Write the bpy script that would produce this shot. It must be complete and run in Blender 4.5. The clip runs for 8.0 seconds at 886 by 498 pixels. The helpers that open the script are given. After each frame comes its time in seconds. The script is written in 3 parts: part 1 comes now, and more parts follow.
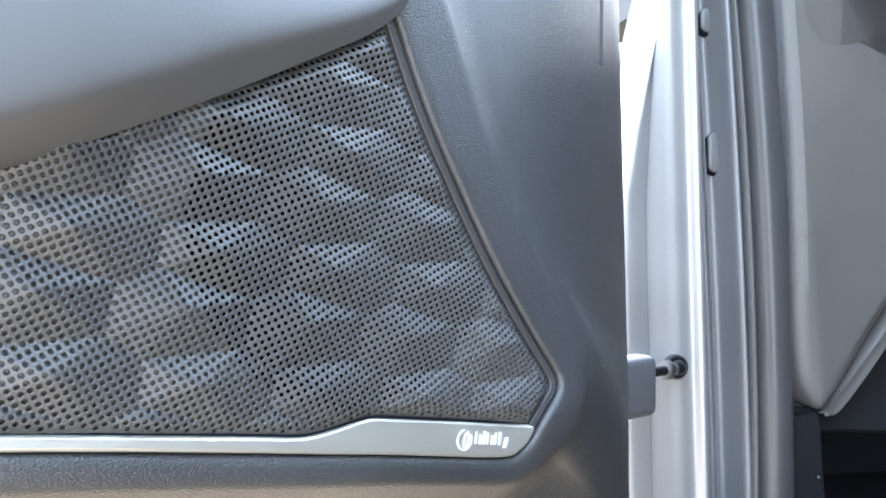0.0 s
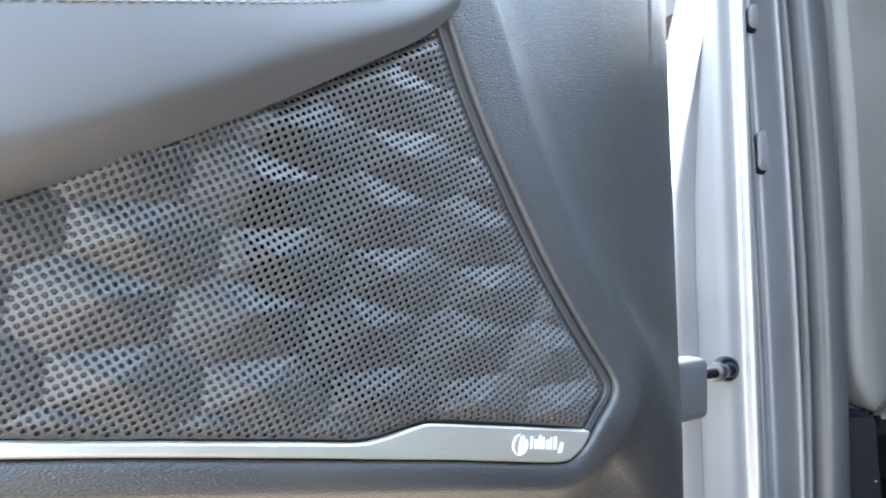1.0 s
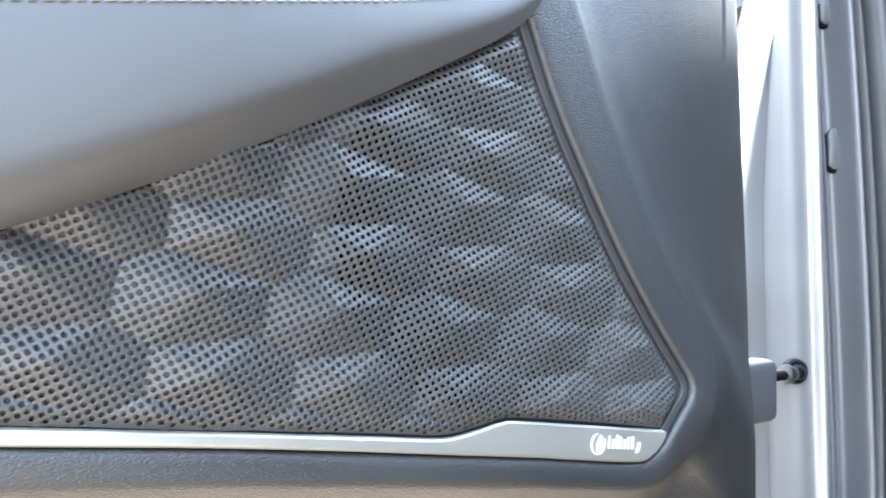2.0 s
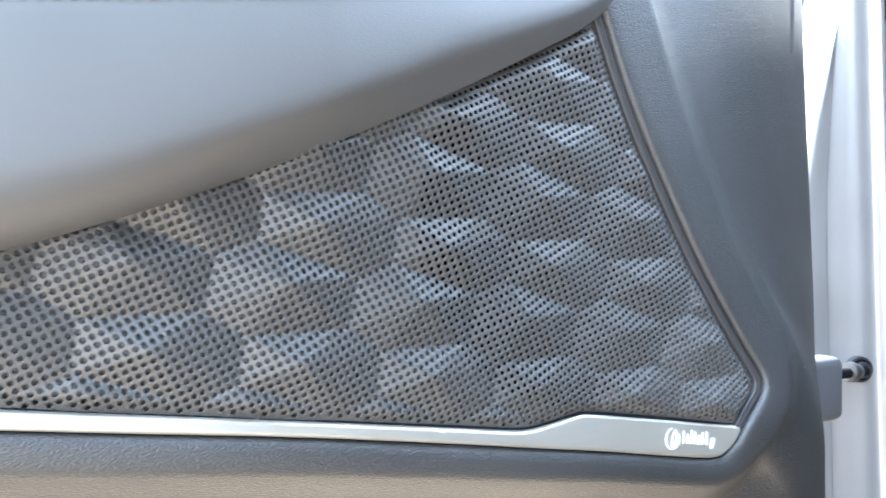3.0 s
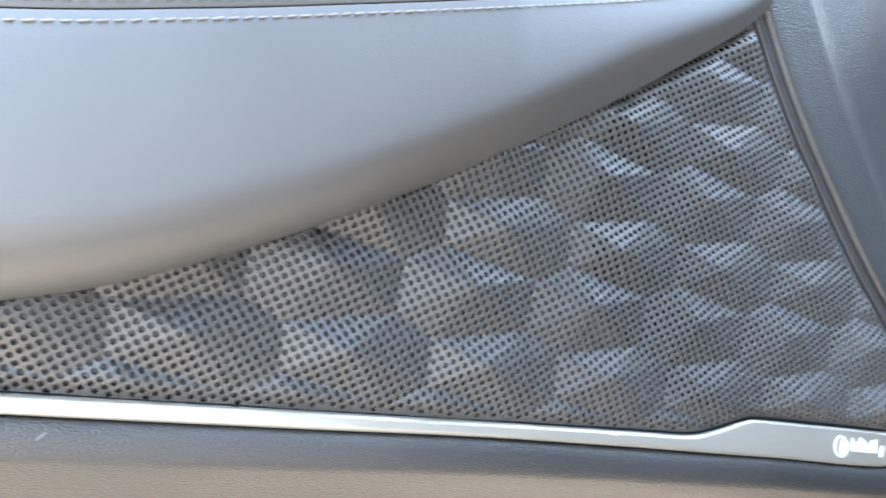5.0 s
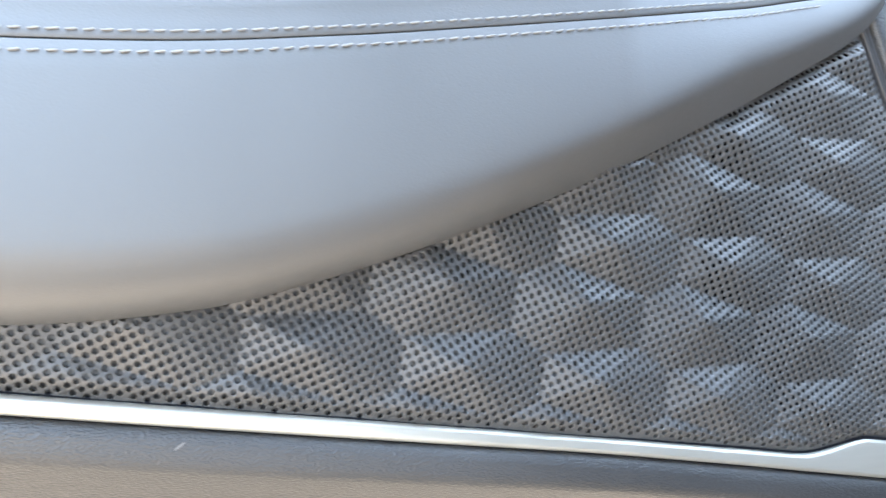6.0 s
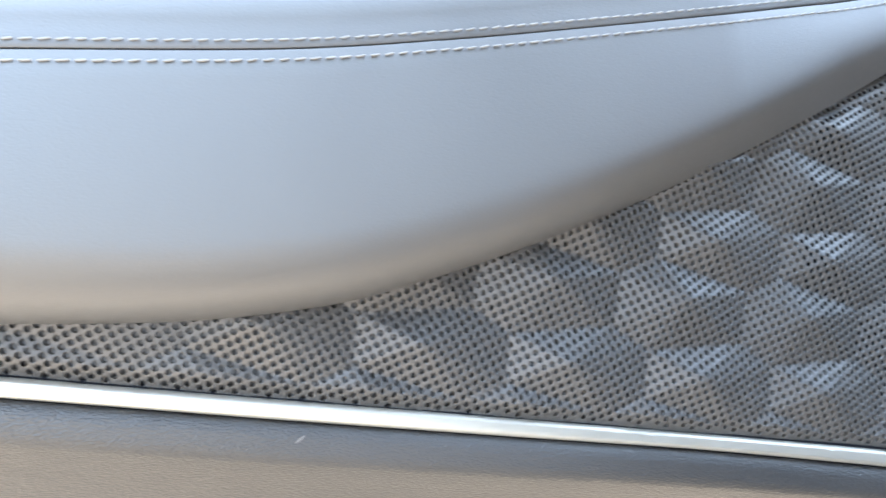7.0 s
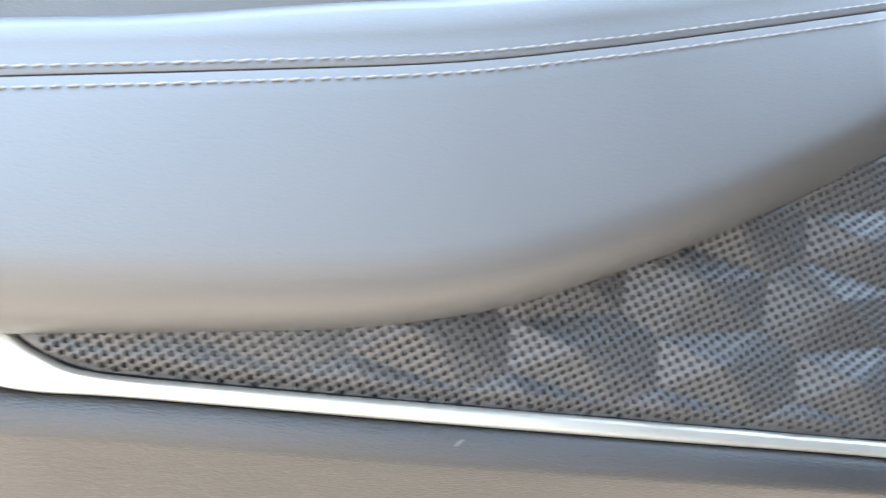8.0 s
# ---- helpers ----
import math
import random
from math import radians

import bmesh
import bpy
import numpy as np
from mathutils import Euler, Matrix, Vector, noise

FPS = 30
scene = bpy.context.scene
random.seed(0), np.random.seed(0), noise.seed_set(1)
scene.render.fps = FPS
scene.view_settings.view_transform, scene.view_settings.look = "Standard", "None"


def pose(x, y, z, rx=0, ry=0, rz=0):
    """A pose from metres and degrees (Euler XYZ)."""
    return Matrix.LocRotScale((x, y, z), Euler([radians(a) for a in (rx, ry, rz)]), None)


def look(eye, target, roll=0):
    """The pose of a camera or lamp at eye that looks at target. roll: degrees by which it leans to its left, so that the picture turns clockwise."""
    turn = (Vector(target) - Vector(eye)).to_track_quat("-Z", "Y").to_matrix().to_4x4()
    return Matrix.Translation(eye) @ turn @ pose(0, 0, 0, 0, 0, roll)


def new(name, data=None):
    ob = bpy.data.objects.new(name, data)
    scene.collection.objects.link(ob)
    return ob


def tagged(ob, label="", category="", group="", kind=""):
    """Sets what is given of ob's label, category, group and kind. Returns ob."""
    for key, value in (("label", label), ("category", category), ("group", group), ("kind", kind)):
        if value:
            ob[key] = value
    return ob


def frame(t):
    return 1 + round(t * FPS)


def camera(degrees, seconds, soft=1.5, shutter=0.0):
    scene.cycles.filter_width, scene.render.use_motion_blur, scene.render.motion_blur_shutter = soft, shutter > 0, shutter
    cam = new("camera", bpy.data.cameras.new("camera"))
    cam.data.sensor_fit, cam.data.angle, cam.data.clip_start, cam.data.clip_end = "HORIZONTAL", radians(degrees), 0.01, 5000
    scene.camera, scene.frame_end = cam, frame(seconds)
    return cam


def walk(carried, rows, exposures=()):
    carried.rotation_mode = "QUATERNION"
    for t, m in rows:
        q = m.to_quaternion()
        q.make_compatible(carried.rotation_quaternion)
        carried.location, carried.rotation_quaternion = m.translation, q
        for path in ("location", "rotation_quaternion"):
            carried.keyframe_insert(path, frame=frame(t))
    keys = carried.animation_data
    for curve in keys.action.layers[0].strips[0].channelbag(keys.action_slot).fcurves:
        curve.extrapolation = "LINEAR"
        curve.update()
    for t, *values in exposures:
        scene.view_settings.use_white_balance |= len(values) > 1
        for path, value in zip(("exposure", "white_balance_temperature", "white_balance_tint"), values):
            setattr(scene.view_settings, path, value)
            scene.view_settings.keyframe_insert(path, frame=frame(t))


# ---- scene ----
cam = camera(55.8, 8.0, soft=1.5, shutter=0.8)
METRES, EYE, TILT, LEAN, TURN = 0.16, 0.6, 0.0, 0.0, -39.0
ROWS = [
    (0.0, 0.0, 0.0, 0.0, 0.0, 0.0, 0.0),
    (0.5, -0.0269, 0.0105, 0.003, 1.14, 0.09, 0.25),
    (1.0, -0.0589, 0.0117, 0.008, 2.46, 0.11, 0.55),
    (1.5, -0.114, 0.0054, 0.0086, 4.03, 0.05, 0.28),
    (3.0, -0.2909, -0.035, -0.0018, 8.09, -0.24, 0.0),
    (3.5, -0.3472, -0.0544, -0.0098, 9.34, -0.37, -0.11),
    (4.0, -0.3942, -0.0749, -0.0105, 10.7, -0.37, -0.08),
    (4.5, -0.4527, -0.0932, -0.0094, 12.14, -0.29, 0.21),
    (6.0, -0.6261, -0.1866, 0.0005, 18.34, 1.2, 0.5),
    (6.5, -0.6697, -0.227, -0.0092, 20.16, 1.4, 0.93),
    (7.0, -0.7259, -0.2671, -0.0193, 22.1, 1.74, 1.13),
    (7.5, -0.796, -0.313, -0.0217, 24.27, 2.12, 1.44),
    (8.0, -0.883, -0.38, -0.0301, 26.89, 2.77, 1.95),
]
walk(cam, [(t, pose(0, 0, EYE, TILT, LEAN, TURN) @ pose(METRES * x, METRES * y, METRES * z, 90 + pitch, roll, yaw)) for t, x, y, z, yaw, pitch, roll in ROWS],
     exposures=[(t, e + 1.87, 5680, 6) for t, e in ((0.0, 1.78), (1.5, 1.84), (3.5, 1.99), (4.5, 1.93), (6.5, 1.84), (8.0, 1.76))])

# ---- world and sun ----
SUN_ELEVATION, SUN_AZIMUTH = 47.0, -36.0   # degrees; azimuth from +y towards +x; the sun stands ahead, the inside of the door lies in its own shade
world = bpy.data.worlds.new("sky")
scene.world = world
world.use_nodes = True
wn = world.node_tree.nodes
sky = wn.new("ShaderNodeTexSky")
sky.sky_type = "NISHITA"
sky.sun_disc = False
sky.dust_density = 2.0
sky.sun_elevation = radians(SUN_ELEVATION)
sky.sun_rotation = radians(-SUN_AZIMUTH)
wl = world.node_tree.links
height = wn.new("ShaderNodeTexCoord")
axes = wn.new("ShaderNodeSeparateXYZ")
rise = wn.new("ShaderNodeMapRange")      # a bright overcast sky is palest overhead and dims towards the horizon
rise.inputs["From Min"].default_value, rise.inputs["From Max"].default_value = 0.0, 0.65
wl.new(height.outputs["Generated"], axes.inputs[0])
wl.new(axes.outputs["Z"], rise.inputs[0])
cloud = wn.new("ShaderNodeMix")
cloud.data_type = "RGBA"
cloud.inputs[6].default_value, cloud.inputs[7].default_value = (2.35, 2.42, 2.5, 1), (5.2, 5.95, 6.9, 1)
wl.new(rise.outputs[0], cloud.inputs[0])
haze = wn.new("ShaderNodeMix")          # thin cloud over the whole sky
haze.data_type = "RGBA"
haze.inputs[0].default_value = 0.80
wl.new(cloud.outputs[2], haze.inputs[7])
wl.new(sky.outputs[0], haze.inputs[6])
wl.new(haze.outputs[2], wn["Background"].inputs[0])
wn["Background"].inputs[1].default_value = 0.15
sun = new("sun", bpy.data.lights.new("sun", "SUN"))
sun.data.energy, sun.data.angle, sun.data.color = 5.0, radians(0.6), (1.0, 0.95, 0.88)
sa, se = radians(SUN_AZIMUTH), radians(SUN_ELEVATION)
sun.matrix_world = look((5 * math.sin(sa) * math.cos(se), 5 * math.cos(sa) * math.cos(se), 5 * math.sin(se)), (0, 0, 0))


# ---- materials ----
def material(name, colour, rough=0.5, metal=0.0, spread=0.12, scale=40.0, bump=0.0, bump_scale=900.0, cells=False, stretch=(1, 1, 1),
             rough_spread=0.08, coat=0.0, spec=0.5):
    """A plain surface with stains at a large scale, grain at a small one, and a fine relief."""
    m = bpy.data.materials.new(name)
    m.use_nodes = True
    n, l = m.node_tree.nodes, m.node_tree.links
    b = n["Principled BSDF"]
    b.inputs["Metallic"].default_value = metal
    b.inputs["Coat Weight"].default_value, b.inputs["Coat Roughness"].default_value = coat, rough
    b.inputs["Specular IOR Level"].default_value = spec
    co = n.new("ShaderNodeTexCoord")
    mp = n.new("ShaderNodeMapping")
    mp.inputs["Scale"].default_value = stretch
    l.new(co.outputs["Object"], mp.inputs[0])
    big, fine = n.new("ShaderNodeTexNoise"), n.new("ShaderNodeTexNoise")
    big.inputs["Scale"].default_value, big.inputs["Detail"].default_value = scale / 4, 4
    fine.inputs["Scale"].default_value, fine.inputs["Detail"].default_value = scale * 12, 3
    for x in (big, fine):
        l.new(mp.outputs[0], x.inputs["Vector"])
    add = n.new("ShaderNodeMath")
    add.operation = "MULTIPLY_ADD"
    l.new(fine.outputs["Fac"], add.inputs[0])
    add.inputs[1].default_value = 0.5
    l.new(big.outputs["Fac"], add.inputs[2])
    ramp = n.new("ShaderNodeValToRGB")
    ramp.color_ramp.elements[0].position, ramp.color_ramp.elements[1].position = 0.45, 1.05
    ramp.color_ramp.elements[0].color = (*[c * (1 - spread) for c in colour], 1)
    ramp.color_ramp.elements[1].color = (*[min(1, c * (1 + spread)) for c in colour], 1)
    l.new(add.outputs[0], ramp.inputs[0])
    l.new(ramp.outputs[0], b.inputs["Base Color"])
    rr = n.new("ShaderNodeMapRange")
    rr.inputs["From Min"].default_value, rr.inputs["From Max"].default_value = 0.45, 1.05
    rr.inputs["To Min"].default_value, rr.inputs["To Max"].default_value = rough - rough_spread, rough + rough_spread
    l.new(add.outputs[0], rr.inputs[0])
    l.new(rr.outputs[0], b.inputs["Roughness"])
    if bump:
        bp = n.new("ShaderNodeBump")
        bp.inputs["Strength"].default_value, bp.inputs["Distance"].default_value = 1.0, bump
        if cells:
            warp = n.new("ShaderNodeTexNoise")
            warp.inputs["Scale"].default_value = bump_scale * 0.35
            l.new(mp.outputs[0], warp.inputs["Vector"])
            mix = n.new("ShaderNodeVectorMath")
            mix.operation = "MULTIPLY_ADD"
            mix.inputs[1].default_value = (1.2 / bump_scale,) * 3
            l.new(warp.outputs["Color"], mix.inputs[0])
            l.new(mp.outputs[0], mix.inputs[2])
            tex = n.new("ShaderNodeTexVoronoi")
            tex.feature = "SMOOTH_F1"
            tex.inputs["Scale"].default_value = bump_scale
            l.new(mix.outputs[0], tex.inputs["Vector"])
            bp.invert = True
            l.new(tex.outputs["Distance"], bp.inputs["Height"])
        else:
            tex = n.new("ShaderNodeTexNoise")
            tex.inputs["Scale"].default_value, tex.inputs["Detail"].default_value = bump_scale, 4
            l.new(mp.outputs[0], tex.inputs["Vector"])
            l.new(tex.outputs["Fac"], bp.inputs["Height"])
        l.new(bp.outputs[0], b.inputs["Normal"])
    return m


LEATHER = material("grey_leatherette", (0.068, 0.070, 0.073), 0.50, spread=0.05, bump=0.00006, bump_scale=1500, cells=True, spec=0.75, coat=0.2)
PLASTIC = material("grained_plastic", (0.023, 0.0238, 0.0255), 0.46, spread=0.1, spec=0.75, bump=0.00036, bump_scale=1380, cells=True, stretch=(0.7, 1, 1.1))
GRILLE = material("grille_plastic", (0.046, 0.0462, 0.0470), 0.46, spread=0.06, bump=0.00003, bump_scale=2500, spec=0.75)
BEZEL = material("satin_bezel", (0.030, 0.030, 0.032), 0.36, spread=0.06)
BLACK = material("black_gap", (0.004, 0.0045, 0.007), 0.85, spread=0.2, spec=0.15)
ALUMINIUM = material("brushed_aluminium", (0.50, 0.49, 0.445), 0.36, metal=0.75, spread=0.05, bump=0.00001, bump_scale=1400, stretch=(0.06, 1, 1), rough_spread=0.05)
CHROME = material("bright_print", (0.62, 0.625, 0.625), 0.35, metal=0.3, spread=0.03)
THREAD = material("pale_thread", (0.215, 0.207, 0.192), 0.8, spread=0.12, bump=0.0001, bump_scale=3000)
PAINT = material("silver_paint", (0.36, 0.36, 0.365), 0.42, metal=0.6, spread=0.05, bump=0.00002, bump_scale=300)
# the pillar's paint again, darkened to carry the channel's shade
CHANNEL = material("shaded_silver_paint", (0.17, 0.172, 0.182), 0.4, metal=0.3, spread=0.08)
RUBBER = material("grey_rubber", (0.062, 0.063, 0.066), 0.36, spread=0.1, bump=0.00005, bump_scale=700)
TRIM = material("grey_cabin_trim", (0.105, 0.102, 0.098), 0.5, spread=0.1, bump=0.0002, bump_scale=1000, cells=True)
STEEL = material("zinc_steel", (0.095, 0.097, 0.103), 0.34, metal=0.8, spread=0.1)
HOUSING = material("dull_grey_plastic", (0.080, 0.082, 0.090), 0.5, spread=0.08, bump=0.00006, bump_scale=800)
CARPET = material("black_carpet", (0.004, 0.004, 0.0045), 0.95, spread=0.3, bump=0.001, bump_scale=500, spec=0.1)
CABIN = material("dark_cabin", (0.011, 0.0115, 0.013), 0.7, spread=0.2, spec=0.2)
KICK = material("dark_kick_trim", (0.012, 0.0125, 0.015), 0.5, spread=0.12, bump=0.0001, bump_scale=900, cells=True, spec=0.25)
HEADLINER = material("pale_headliner", (0.30, 0.295, 0.28), 0.9, spread=0.06, bump=0.0003, bump_scale=400)
PLUG_GREY = material("scuffed_plastic", (0.12, 0.12, 0.12), 0.5, spread=0.2)
PAVING = material("sandy_paving", (0.24, 0.182, 0.126), 0.9, spread=0.2, scale=3.0, bump=0.002, bump_scale=90)


# ---- mesh helpers ----
def mesh_object(name, verts, faces, mat, parent=None, label="", smooth=True):
    me = bpy.data.meshes.new(name)
    me.from_pydata([tuple(v) for v in verts], [], faces)
    me.update()
    me.materials.append(mat)
    if smooth:
        me.polygons.foreach_set("use_smooth", [True] * len(me.polygons))
    ob = new(name, me)
    if parent:
        ob.parent = parent
    if label:
        ob["label"] = label
    return ob


def part(name, bm, mat, parent=None, label="", smooth=True):
    me = bpy.data.meshes.new(name)
    bmesh.ops.recalc_face_normals(bm, faces=bm.faces)
    bm.to_mesh(me)
    bm.free()
    me.materials.append(mat)
    if smooth:
        me.polygons.foreach_set("use_smooth", [True] * len(me.polygons))
        me.set_sharp_from_angle(angle=radians(40))
    ob = new(name, me)
    if parent:
        ob.parent = parent
    if label:
        ob["label"] = label
    return ob


def thing(name, at, label, category, kind="", group=""):
    ob = new(name)
    ob.location = at
    ob.empty_display_size = 0.05
    return tagged(ob, label, category, group, kind)


def box(x0, x1, y0, y1, z0, z1, bevel=0.0, segments=2):
    bm = bmesh.new()
    bmesh.ops.create_cube(bm, size=1, matrix=Matrix.Translation(((x0 + x1) / 2, (y0 + y1) / 2, (z0 + z1) / 2)) @ Matrix.Diagonal((x1 - x0, y1 - y0, z1 - z0, 1)))
    if bevel:
        bmesh.ops.bevel(bm, geom=bm.edges[:], offset=bevel, segments=segments, affect="EDGES", profile=0.5)
    return bm


def smooth_path(pts, step=0.004, rounds=2):
    """A polyline through the control points, by Catmull-Rom, at an even step."""
    p = np.array(pts, float)
    p = np.vstack([2 * p[0] - p[1], p, 2 * p[-1] - p[-2]])
    out = []
    for i in range(1, len(p) - 2):
        k = max(2, int(np.linalg.norm(p[i + 1] - p[i]) / step))
        for t in np.arange(k) / k:
            a, b, c, d = p[i - 1:i + 3]
            out.append(0.5 * (2 * b + (c - a) * t + (2 * a - 5 * b + 4 * c - d) * t ** 2 + (3 * b - a - 3 * c + d) * t ** 3))
    out.append(p[-2])
    return np.array(out)


def normals_2d(path):
    """Unit normals to the right of the way along an open path in x, z."""
    t = np.gradient(path, axis=0)
    t /= np.linalg.norm(t, axis=1)[:, None]
    return np.stack([t[:, 1], -t[:, 0]], axis=1)


def grid_faces(rows, cols, offset=0):
    return [(offset + i * cols + j, offset + i * cols + j + 1, offset + (i + 1) * cols + j + 1, offset + (i + 1) * cols + j)
            for i in range(rows - 1) for j in range(cols - 1)]


def interp(x, table):
    a = np.array(table, float)
    return np.interp(x, a[:, 0], a[:, 1])


def smooth_step(e0, e1, x):
    t = np.clip((np.asarray(x, float) - e0) / (e1 - e0), 0, 1)
    return t * t * (3 - 2 * t)


# ---- ground ----
ground = mesh_object("ground", [(-400, -400, 0), (400, -400, 0), (400, 400, 0), (-400, 400, 0)], [(0, 1, 2, 3)], PAVING, smooth=False)
tagged(ground, "sunlit sandy paving under the car", "ground", kind="structure")

# ---- the door ----
car = door = thing("car", (0.6, 0.42, 0.0), "silver car with its door open, grey padded door trim", "car")
FACE = 0.345        # the plane of the grille

# outlines in x, z
GRILLE_SIDE = [(0.2395, 0.7150), (0.2540, 0.6820), (0.2712, 0.6491), (0.3042, 0.5950), (0.3330, 0.5550), (0.3545, 0.5285)]
GRILLE_CORNER = [(0.3588, 0.5220), (0.3583, 0.5165), (0.3510, 0.5090)]
STRIP_TOP = [(-0.2400, 0.6100), (-0.2360, 0.5950), (-0.2290, 0.5850), (-0.2200, 0.5780), (-0.2040, 0.5712), (-0.1560, 0.5635), (-0.0840, 0.5530),
             (0.0010, 0.5408), (0.1020, 0.5262), (0.1700, 0.5160), (0.1900, 0.5130), (0.2000, 0.5125), (0.2120, 0.5137), (0.2280, 0.5160), (0.2400, 0.5155),
             (0.2930, 0.5070), (0.3440, 0.4985)]
STRIP_LOW = [(0.3450, 0.4965), (0.3415, 0.4912), (0.3330, 0.4853), (0.3200, 0.4836), (0.2730, 0.4915), (0.2480, 0.4960), (0.1990, 0.5040), (0.1570, 0.5110),
             (0.0840, 0.5225), (0.0050, 0.5335), (-0.0810, 0.5457), (-0.1620, 0.5577), (-0.2000, 0.5632), (-0.2240, 0.5662), (-0.2370, 0.5700),
             (-0.2480, 0.5780), (-0.2560, 0.5920), (-0.2600, 0.6100)]
PAD_LOW = [(-0.36, 0.590), (-0.23, 0.5855), (-0.18, 0.5838), (-0.122, 0.5825), (-0.082, 0.5850), (-0.05, 0.5903), (0.0, 0.6045), (0.05, 0.6220), (0.107, 0.6455),
           (0.16, 0.6700), (0.2, 0.6900), (0.225, 0.7030), (0.242, 0.7150), (0.252, 0.7260)]
SEAM = [(-0.36, 0.6550), (-0.221, 0.6628), (-0.163, 0.6658), (-0.087, 0.6706), (-0.031, 0.6780), (0.014, 0.6855), (0.066, 0.6946), (0.126, 0.7056), (0.155, 0.7108), (0.18, 0.7163), (0.216, 0.7250), (0.252, 0.7400)]


def push(p):
    """The trim panel twists: towards its front and its top it lies farther back."""
    v = np.array(p, float)
    k = 0.62 * max(0.0, v[0] - 0.09) * min(max(0.0, v[2] - 0.5), 0.24) / v[1]
    return tuple(TWIST_FROM + (v - TWIST_FROM) * (1 + k))


TWIST_FROM = np.array((-0.02, 0.0, 0.6))

# ---- speaker grille: shallow six-sided facets, drilled on a slanted square lattice ----
A, B = np.array((0.0592, -0.0094)), np.array((0.0080, 0.0562))
V1, V2, V3, V4 = np.array((0.0, 0.0)), np.array((0.044, 0.001)), np.array((0.0405, -0.034)), np.array((-0.002, -0.019))
ORIGIN = np.array((0.0600, 0.5645))
CELL_T = np.array([V1, V2, V1 + A, V4 + A, V3, V4])
CELL_P = np.array([V4 + B, V3 + B, V2, V1, V2 - A, V3 + B - A])
RELIEF = 0.0064
low_curve = smooth_path(PAD_LOW, 0.002)
side_path = smooth_path(GRILLE_SIDE + GRILLE_CORNER + [(0.3415, 0.4980)], 0.003)


def facet_height(p):
    """Height of the faceted face above its plane at points p (n x 2)."""
    h = np.zeros(len(p))
    for cell, shift in ((CELL_T, (-0.010, 0.003)), (CELL_P, (0.005, 0.0035))):
        apex = cell.mean(axis=0) + np.array(shift)
        for i in range(-6, 8):
            for j in range(-2, 5):
                o = ORIGIN + i * A + j * B
                near = np.where(np.abs(p - o - apex).max(axis=1) < 0.05)[0]
                if not len(near):
                    continue
                q = p[near] - o
                ratios = []
                for k in range(6):
                    a, b = cell[k], cell[(k + 1) % 6]
                    e = (b - a) / np.linalg.norm(b - a)
                    n = np.array((e[1], -e[0]))
                    ratios.append(((q - a) @ n) / ((apex - a) @ n))
                r = np.array(ratios)
                low = r.min(axis=0)
                soft = -np.log(np.exp(-34 * r).sum(axis=0)) / 34
                f = np.where(low > 0, np.maximum(0, soft + 0.03), 0)
                h[near] = np.maximum(h[near], RELIEF * f)
    # the facets run out towards the rim
    zlow = np.interp(p[:, 0], [q[0] for q in STRIP_TOP[2:]], [q[1] for q in STRIP_TOP[2:]])
    rim = np.minimum(smooth_step(-0.001, 0.011, p[:, 1] - zlow), smooth_step(-0.001, 0.012, np.interp(-p[:, 1], -side_path[:, 1], side_path[:, 0]) - p[:, 0]))
    rim = np.minimum(rim, smooth_step(-0.236, -0.19, p[:, 0]))
    dome = np.minimum(smooth_step(-0.001, 0.007, p[:, 1] - zlow), smooth_step(-0.236, -0.19, p[:, 0]))
    dome = np.minimum(dome, smooth_step(-0.001, 0.010, np.interp(-p[:, 1], -side_path[:, 1], side_path[:, 0]) - p[:, 0]))
    # under the thin front end of the pad the face draws back
    gap = np.interp(p[:, 0], low_curve[:, 0], low_curve[:, 1]) - p[:, 1]
    tuck = 1 - (1 - smooth_step(-0.002, 0.009, gap)) * smooth_step(0.12, 0.18, p[:, 0])
    calm = 1 - 0.7 * smooth_step(-0.06, -0.15, p[:, 0])      # shallower facets towards both ends
    calm = calm * (1 - 0.25 * smooth_step(0.11, 0.21, p[:, 0]))
    return (h * rim * calm + 0.0040 * dome) * tuck


E1, E2 = np.array((0.00306, 0.00127)), np.array((0.00160, -0.00290))
SPEAKER, SPEAKER_R = np.array((0.224, 0.611)), 0.088
HOLE = 0.00106


